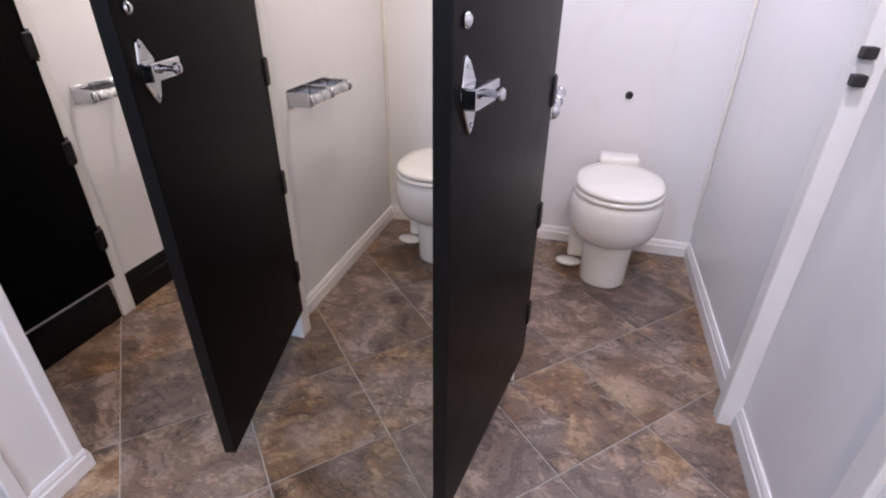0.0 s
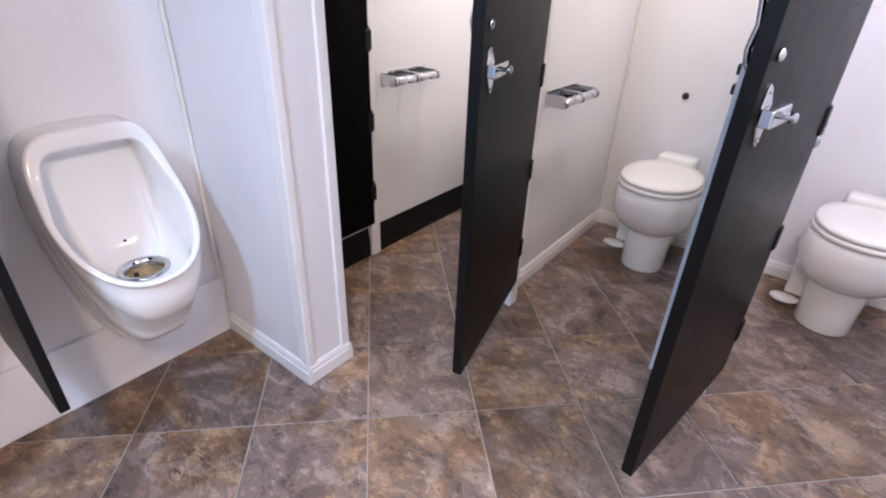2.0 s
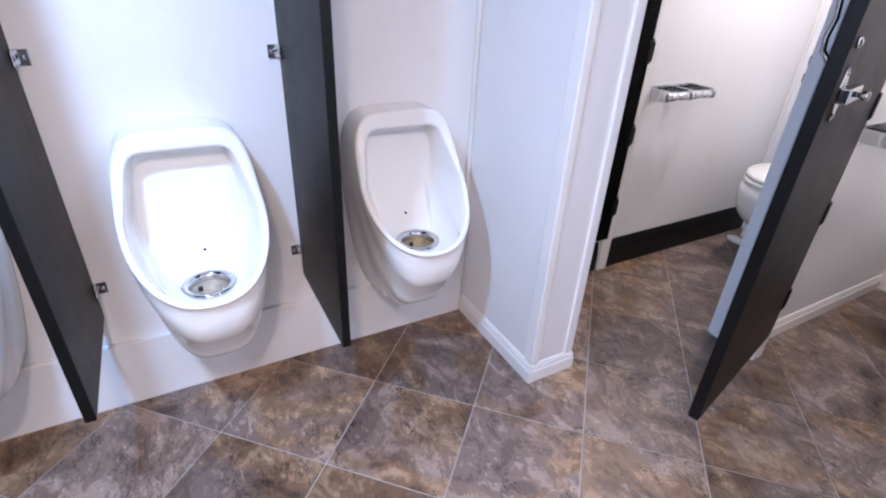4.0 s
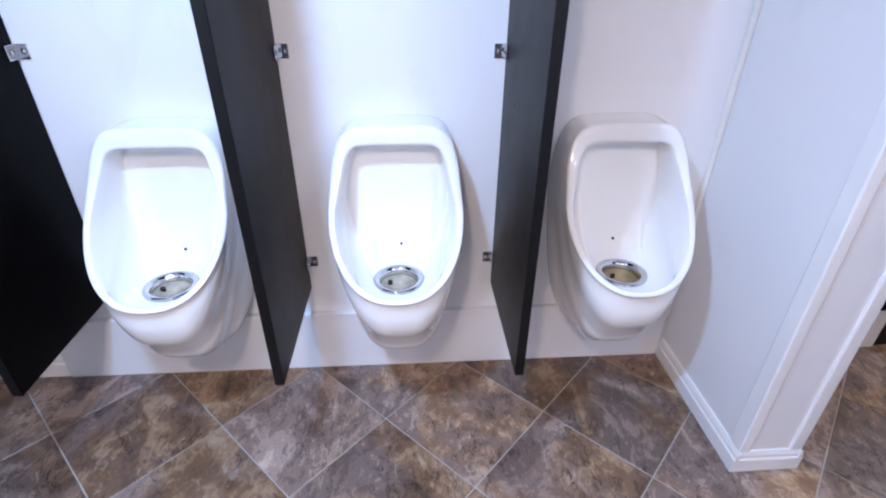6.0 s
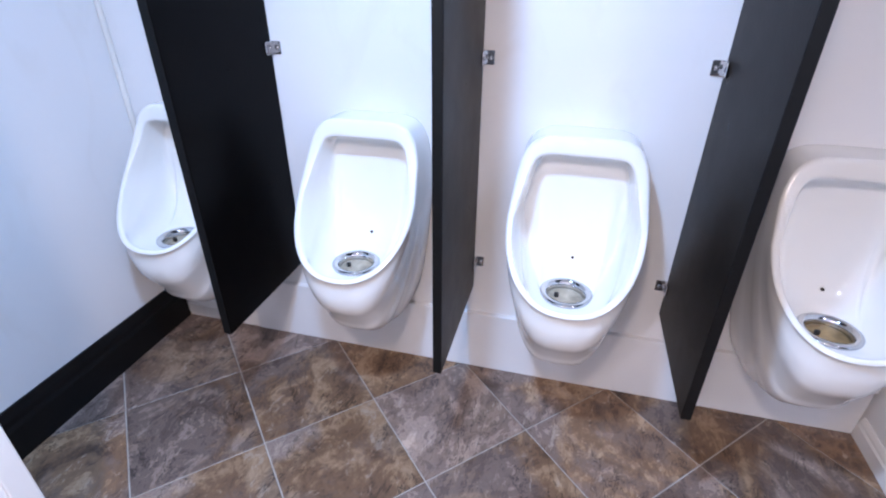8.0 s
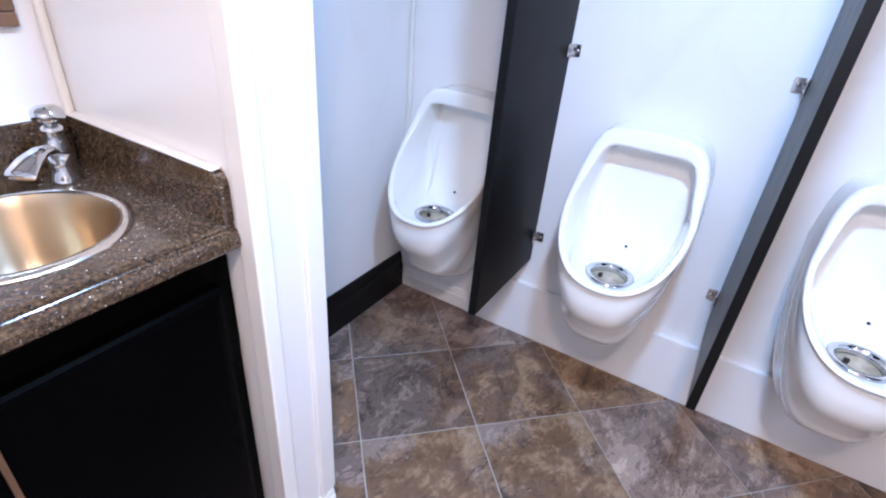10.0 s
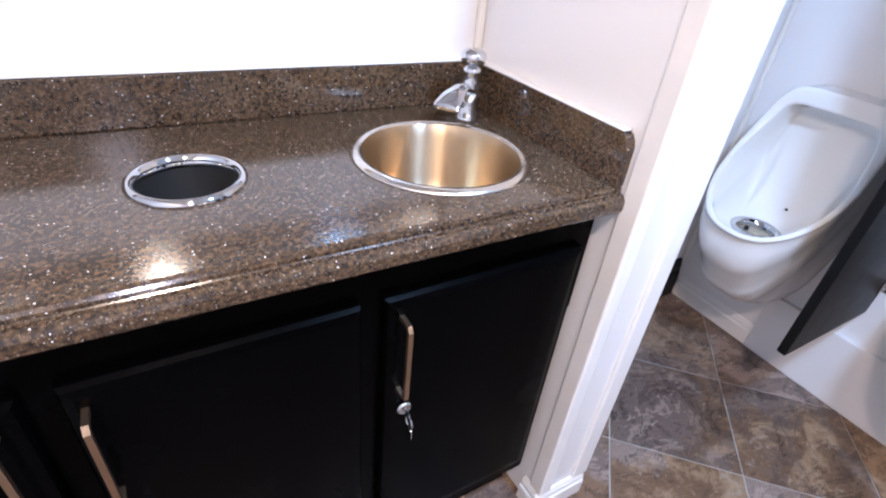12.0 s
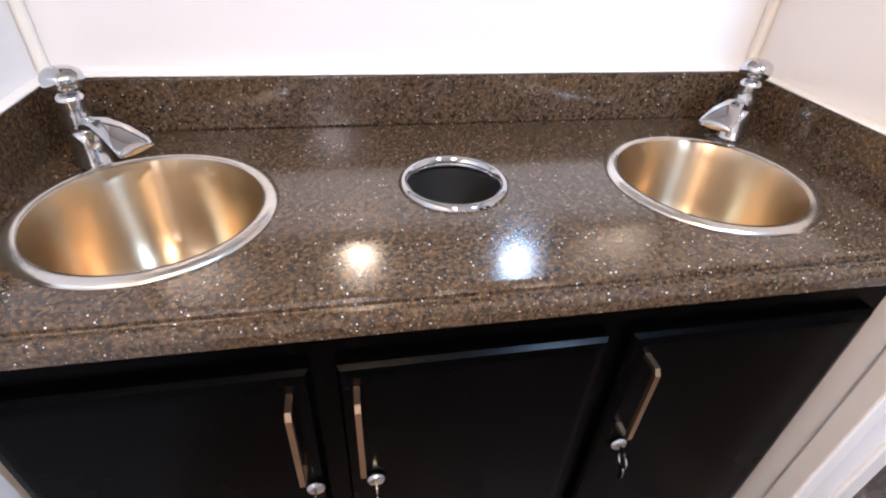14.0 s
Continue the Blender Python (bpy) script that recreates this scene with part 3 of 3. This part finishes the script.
stall_door(pose(0.808, FRONT - 0.012, 0, 0, 0, -90 + 14), "black laminate stall door, swung open into the room", 1)
stall_door(pose(1.622, FRONT - 0.012, 0, 0, 0, -90 - 9), "black laminate stall door, swung wide open", 1)
stall_door(pose(0.036, FRONT - 0.075, 0.045, 0, 0, -90), "black laminate stall door folded back against the wall", 1)


# ---- toilets ----
def toilet(x, y):
    """Stands with its back to the north wall; y is the front of the foot."""
    t = thing("toilet", pose(x, y, 0), "off-white ceramic pedestal toilet with the lid shut", "toilet", "toilets in the stalls")
    t.scale = (1.03, 1.03, 1.07)
    cy = 0.117
    rows = [(0.0, 0.098, 0.108, 0.0), (0.008, 0.100, 0.110, 0.0), (0.10, 0.101, 0.111, 0.0), (0.20, 0.107, 0.118, 0.0), (0.205, 0.105, 0.116, 0.0), (0.209, 0.124, 0.140, -0.006), (0.216, 0.134, 0.152, -0.010),
            (0.238, 0.154, 0.176, -0.019), (0.27, 0.171, 0.198, -0.027), (0.31, 0.181, 0.213, -0.032), (0.36, 0.185, 0.221, -0.035), (0.395, 0.181, 0.218, -0.035), (0.415, 0.172, 0.21, -0.035)]
    part("pedestal", loft([ring(0, cy + dy, z, rx, ry, 44, 2.15) for z, rx, ry, dy in rows], True, True), M_TOIL, t, smooth=True)
    seat = [(0.419, 0.168, 0.206), (0.424, 0.177, 0.217), (0.434, 0.178, 0.218), (0.439, 0.172, 0.211)]
    part("seat", loft([ring(0, cy - 0.035, z, a, b, 44, 2.15) for z, a, b in seat], True, True), M_SEAT, t, smooth=True)
    lid = [(0.443, 0.164, 0.202), (0.446, 0.172, 0.211), (0.456, 0.173, 0.212), (0.463, 0.164, 0.202), (0.468, 0.12, 0.15), (0.470, 0.04, 0.05)]
    part("lid", loft([ring(0, cy - 0.035, z, a, b, 44, 2.2) for z, a, b in lid], True, True), M_SEAT, t, smooth=True)
    part("hinge_block", box((-0.088, cy + 0.15, 0.36), (0.088, cy + 0.25, 0.49), 0.018, 4), M_TOIL, t, "raised ceramic back", True)
    part("outlet_box", box((-0.07, cy + 0.06, 0.02), (0.07, cy + 0.29, 0.36), 0.02, 3), M_TOIL, t)
    arm = part("pedal_arm", box((-0.165, cy + 0.03, 0.06), (-0.09, cy + 0.075, 0.24), 0.012, 3), M_SEAT, t, "white plastic flush pedal")
    part("pedal", loft([ring(-0.155, cy + 0.0, z, a, b, 24) for z, a, b in ((0.045, 0.05, 0.032), (0.05, 0.056, 0.036), (0.058, 0.055, 0.035), (0.063, 0.045, 0.027))], True, True), M_SEAT, arm, "", True)
    return t


for x, y in ((0.335, 1.79), (1.115, 1.785), (1.90, 1.795)):
    toilet(x, y)
for x, z in ((0.30, 0.78), (1.045, 0.785), (1.90, 0.765)):
    part_ob = part("flush_button", lathe([(0.017, 0), (0.016, 0.006), (0.009, 0.010), (0.001, 0.0105)], 20), M_DARK, None, smooth=True, m=pose(x, N, z, 90, 0, 0))
    tagged(part_ob, "small round black knob on the white wall", "knob", "wall knobs")


# ---- toilet roll holders ----
def roll_holder(x, y, z=0.85):
    """On a wall that faces +x; y is the end next to the stall front."""
    t = thing("toilet_roll_holder", pose(x, y, z), "empty double chrome toilet roll holder on the wall", "roll holder", "toilet roll holders")
    part("backplate", box((0.0, 0.0, -0.03), (0.004, 0.30, 0.035), 0.0015), M_CHROME, t)
    for yy in (0.0, 0.148, 0.292):
        a = part("arm", box((0.0035, yy, -0.022), (0.085, yy + 0.007, 0.026), 0.003), M_CHROME, t)
        part("boss", moved(lathe([(0.019, -0.004), (0.021, 0.0), (0.021, 0.008), (0.016, 0.012)], 20), pose(0.085, yy, 0.002, -90, 0, 0)), M_CHROME, a, "", True)
    for yy in (0.012, 0.162):
        part("spindle", moved(lathe([(0.010, 0), (0.018, 0.008), (0.018, 0.055), (0.014, 0.06), (0.014, 0.072), (0.018, 0.077), (0.018, 0.122), (0.010, 0.13)], 20), pose(0.085, yy, 0.002, -90, 0, 0)), M_CHROME, t, "", True)


roll_holder(W, 1.15)
roll_holder(DIVS[0] + 0.03, 1.33)
roll_holder(DIVS[1] + 0.03, 1.34, 0.872)


# ---- vanity ----
CZ, CFRONT = 0.870, -1.722
VX0 = PX1
SINKS = ((1.322, -1.935, 0.148), (2.075, -1.930, 0.148))
HOLE = (1.697, -1.958, 0.074)


def plate_with_holes(x0, y0, x1, y1, z0, z1, holes):
    """A slab with round holes through it."""
    bm = bmesh.new()
    edges = []
    for pts in [[(x0, y0), (x1, y0), (x1, y1), (x0, y1)]] + [[p[:2] for p in ring(cx, cy, 0, r, r, 48)] for cx, cy, r in holes]:
        vs = [bm.verts.new((x, y, z1)) for x, y in pts]
        edges += [bm.edges.new((a, b)) for a, b in zip(vs, vs[1:] + vs[:1])]
    bmesh.ops.triangle_fill(bm, use_beauty=True, edges=edges)
    up = bmesh.ops.extrude_face_region(bm, geom=list(bm.faces))
    for v in up["geom"]:
        if isinstance(v, bmesh.types.BMVert):
            v.co.z = z0
    bmesh.ops.recalc_face_normals(bm, faces=bm.faces)
    return bm


holes = sorted([(x, y, r - 0.006) for x, y, r in (*SINKS, HOLE)])
counter = thing("countertop", pose(0, 0, 0), "dark brown speckled stone countertop with upstands", "countertop")
part("slab", plate_with_holes(VX0 + 0.002, S + 0.002, VX - 0.002, CFRONT - 0.03, CZ - 0.03, CZ, holes), M_STONE, counter)


def nosing():
    prof = [(0.0, CZ), (0.006, CZ), (0.011, CZ - 0.002), (0.0135, CZ - 0.006), (0.0135, CZ - 0.011), (0.015, CZ - 0.0125), (0.022, CZ - 0.013), (0.0275, CZ - 0.016), (0.030, CZ - 0.022), (0.030, CZ - 0.036), (0.027, CZ - 0.040), (0.0, CZ - 0.040)]
    return loft([[(x, CFRONT - 0.0301 + d, z) for d, z in prof] for x in (VX0 + 0.002, VX - 0.002)], True, True)


part("nosing", nosing(), M_STONE, counter, "stepped rounded front edge")
part("back_upstand", box((VX0 + 0.02, S + 0.002, CZ + 0.0002), (VX - 0.02, S + 0.02, CZ + 0.083), 0.003), M_STONE, counter)


def side_upstand(xa, xb):
    y0, y1, z0, z1 = S + 0.002, CFRONT - 0.017, CZ + 0.0002, CZ + 0.083
    prof = [(y0, z0), (y1, z0), (y1, z1 - 0.022), (y1 - 0.003, z1 - 0.012), (y1 - 0.010, z1 - 0.003), (y1 - 0.02, z1), (y0, z1)]
    bm = loft([[(x, y, z) for y, z in prof] for x in (xa, xb)], True, True)
    return bm


part("side_upstand", side_upstand(VX0 + 0.001, VX0 + 0.0195), M_STONE, counter)
part("side_upstand", side_upstand(VX - 0.0195, VX - 0.001), M_STONE, counter)
structure(part("sealant_line", box((VX0, S, CZ + 0.0835), (VX, S + 0.021, CZ + 0.0875), 0.002), M_TRIM), "white sealant line on the upstand", "trim")
structure(part("sealant_line", box((VX0, S + 0.021, CZ + 0.0835), (VX0 + 0.02, CFRONT - 0.03, CZ + 0.0875), 0.002), M_TRIM), "white sealant line on the upstand", "trim")
structure(part("sealant_line", box((VX - 0.02, S + 0.021, CZ + 0.0835), (VX, CFRONT - 0.03, CZ + 0.0875), 0.002), M_TRIM), "white sealant line on the upstand", "trim")

for x, y, r in SINKS:
    t = thing("sink", pose(x, y, CZ), "round brushed steel sink set into the countertop", "sink", "round sinks")
    part("basin", lathe([(r - 0.018, 0.003), (r - 0.021, -0.004), (r - 0.023, -0.02), (r - 0.028, -0.10), (r - 0.036, -0.135), (r - 0.056, -0.152), (0.025, -0.156)], 64, False, True), M_STEEL, t, smooth=True)
    part("rim", lathe([(r + 0.001, 0.0005), (r, 0.003), (r - 0.007, 0.0055), (r - 0.015, 0.0055), (r - 0.0185, 0.002)], 64, False, False), M_RIM, t, "polished steel rim", True)
    part("drain", lathe([(0.025, -0.155), (0.023, -0.152), (0.016, -0.153), (0.004, -0.157)], 24, False), M_CHROME, t, "", True)
x, y, r = HOLE
t = thing("waste_chute", pose(x, y, CZ), "round chrome-rimmed waste opening in the countertop", "waste opening")
part("rim", lathe([(r + 0.002, 0.0004), (r + 0.001, 0.004), (r - 0.004, 0.0075), (r - 0.009, 0.006), (r - 0.010, -0.01)], 48, False, False), M_CHROME, t, "", True)
part("sleeve", lathe([(r - 0.0095, 0.0), (r - 0.0095, -0.2), (0.01, -0.2)], 48, False), M_DARK, t, "black sleeve", True)


def faucet(x, y, turn):
    t = thing("faucet", pose(x, y, CZ, 0, 0, turn), "chrome push-button basin faucet on the countertop", "faucet", "basin faucets")
    t.scale = (1.05, 1.05, 0.94)
    part("base", loft([ring(0, 0, z, a, b, 28, 2.6) for z, a, b in ((0, 0.024, 0.021), (0.004, 0.025, 0.022), (0.008, 0.022, 0.019), (0.035, 0.019, 0.017), (0.055, 0.018, 0.0165))], True, True), M_CHROME, t, smooth=True)
    spout = [(-0.004, 0.050, 0.014, 0.014), (0.02, 0.064, 0.012, 0.012), (0.042, 0.068, 0.016, 0.010), (0.066, 0.062, 0.021, 0.008), (0.086, 0.050, 0.0245, 0.006), (0.092, 0.044, 0.024, 0.004)]
    part("spout", loft([[(px + 0.2 * h * math.sin(a), w * math.cos(a), pz + h * math.sin(a)) for a in [2 * math.pi * i / 24 for i in range(24)]] for px, pz, w, h in spout], True, True), M_CHROME, t, smooth=True)
    part("stem", lathe([(0.0175, 0.054), (0.0185, 0.066), (0.0155, 0.078), (0.014, 0.088), (0.0155, 0.094), (0.0145, 0.1), (0.010, 0.104)], 24), M_CHROME, t, smooth=True)
    part("push_button", lathe([(0.010, 0.103), (0.011, 0.107), (0.019, 0.110), (0.0225, 0.116), (0.023, 0.124), (0.021, 0.131), (0.014, 0.1365), (0.002, 0.138)], 28), M_CHROME, t, "domed chrome push button", True)


faucet(1.187, -2.075, 32)
faucet(2.178, -2.06, 146)

CABF = -1.772
cab = thing("vanity_cabinet", pose(0, 0, 0), "black painted vanity cabinet with three locked doors", "cabinet")
part("body", box((VX0 + 0.003, S + 0.003, 0.09), (VX - 0.003, CABF, 0.66), 0.002), M_CAB, cab)
part("face_frame", box((VX0 + 0.003, CABF - 0.02, 0.6), (VX - 0.003, CABF + 0.002, CZ - 0.0405), 0.002), M_CAB, cab)
part("toe_board", box((VX0 + 0.016, S + 0.003, 0.0), (VX - 0.003, CABF - 0.035, 0.0895), 0.002), M_CAB, cab)


def cab_door(x0, x1, hx):
    z0, z1, y0 = 0.15, 0.752, CABF + 0.0025
    prof = [(0.0, 0.0), (0.0, 0.010), (0.004, 0.0165), (0.014, 0.0195), (0.022, 0.020)]
    loops = [[(x0 + i, y0 + d, z0 + i), (x1 - i, y0 + d, z0 + i), (x1 - i, y0 + d, z1 - i), (x0 + i, y0 + d, z1 - i)] for i, d in prof]
    d = part("door", loft(loops, True, True), M_CAB, cab)
    y = y0 + 0.02
    pts = [(hx, y - 0.001, 0.720), (hx, y + 0.022, 0.720), (hx, y + 0.028, 0.714), (hx, y + 0.028, 0.578), (hx, y + 0.022, 0.572), (hx, y - 0.001, 0.572)]
    h = part("handle", loft([[(px + a, py + (b if 0 < i < 5 else 0), pz + (b if i in (0, 1, 4, 5) else 0)) for a, b in ((-0.0035, -0.0035), (0.0035, -0.0035), (0.0035, 0.0035), (-0.0035, 0.0035))] for i, (px, py, pz) in enumerate(pts)], True, True), M_BRUSH, d, "brushed metal bar handle")
    return d, y


def lock(d, x, y, z):
    k = part("lock", moved(lathe([(0.0135, 0), (0.013, 0.006), (0.009, 0.009), (0.001, 0.0095)], 20), pose(x, y, z, -90, 0, 0)), M_CHROME, d, "small chrome cam lock with a key", True)
    return k


def key(x, y, z):
    t = thing("key", pose(x, y, z), "small metal key hanging in the cabinet lock", "key", "cabinet keys")
    part("blade", box((-0.0015, 0.0, -0.004), (0.0015, 0.016, 0.004), 0.0005), M_CHROME, t)
    pts = [(0.0, 0.016 + 0.011 * math.sin(a), -0.012 + 0.011 * math.cos(a)) for a in [i * 2 * math.pi / 16 for i in range(17)]]
    part("ring", tube(pts, 0.0014, 8), M_CHROME, t, "", True)
    part("bow", loft([[(dx, 0.02 + 0.008 * math.sin(a), -0.036 + 0.014 * math.cos(a)) for a in [i * 2 * math.pi / 16 for i in range(16)]] for dx in (-0.001, 0.001)], True, True), M_CHROME, t)


for x0, x1, hx, kx in ((1.135, 1.497, 1.474, 1.462), (1.531, 1.867, 1.846, 1.830), (1.898, 2.245, 1.922, 1.912)):
    d, yy = cab_door(x0, x1, hx)
    lock(d, kx, yy, 0.523)
    key(kx, yy + 0.0085, 0.523)

# mirror over the vanity
MZ = 1.105
mirror = thing("mirror", pose(0, 0, 0), "wide wall mirror in a thin brown frame", "mirror")
part("glass", box((1.17, S + 0.004, MZ + 0.02), (VX - 0.05, S + 0.008, 1.9)), M_MIRROR, mirror)
for a, b in (((1.15, S, MZ), (VX - 0.03, S + 0.016, MZ + 0.022)), ((1.15, S, 1.9), (VX - 0.03, S + 0.016, 1.922)),
             ((1.15, S, MZ + 0.0225), (1.172, S + 0.016, 1.8995)), ((VX - 0.052, S, MZ + 0.0225), (VX - 0.03, S + 0.016, 1.8995))):
    part("frame", box(a, b, 0.003), M_FRAME, mirror)


# ---- floor tiles ----
def clip(poly, axis, limit, keep_less):
    out = []
    for p, q in zip(poly, poly[1:] + poly[:1]):
        a, b = (p[axis] <= limit) == keep_less, (q[axis] <= limit) == keep_less
        if a:
            out.append(p)
        if a != b:
            k = (limit - p[axis]) / (q[axis] - p[axis])
            out.append((p[0] + (q[0] - p[0]) * k, p[1] + (q[1] - p[1]) * k))
    return out


D = 0.36 / math.sqrt(2)
G = 0.0022 * math.sqrt(2)
whole = None
for a in range(-12, 14):
    for b in range(-12, 16):
        cx, cy = 0.262 + D * (b - a), -0.24 + D * (a + b) + D
        h = D - G
        poly = [(h, 0), (0, h), (-h, 0), (0, -h)]
        inside = W < cx - D and cx + D < E and S < cy - D and cy + D < N
        if not inside:
            for axis, lim, less in ((0, W - cx, False), (0, E - cx, True), (1, S - cy, False), (1, N - cy, True)):
                if len(poly) > 2:
                    poly = clip(poly, axis, lim, less)
            if len(poly) < 3:
                continue
            area = abs(sum(p[0] * q[1] - q[0] * p[1] for p, q in zip(poly, poly[1:] + poly[:1]))) / 2
            if area < 2e-4:
                continue
        if inside and whole:
            me = whole
        else:
            bm = bmesh.new()
            mx, my = sum(p[0] for p in poly) / len(poly), sum(p[1] for p in poly) / len(poly)
            rows = [[(mx + (x - mx) * k, my + (y - my) * k, z) for x, y in poly] for k, z in ((1, -0.004), (1, -0.0008), (0.994, 0.0))]
            loft(rows, True, True, bm)
            me = bpy.data.meshes.new("tile")
            bm.to_mesh(me)
            bm.free()
            me.materials.append(M_SLATE)
            if inside:
                whole = me
        ob = new("tile", me)
        ob.parent = floor
        ob.location = (cx, cy, 0)
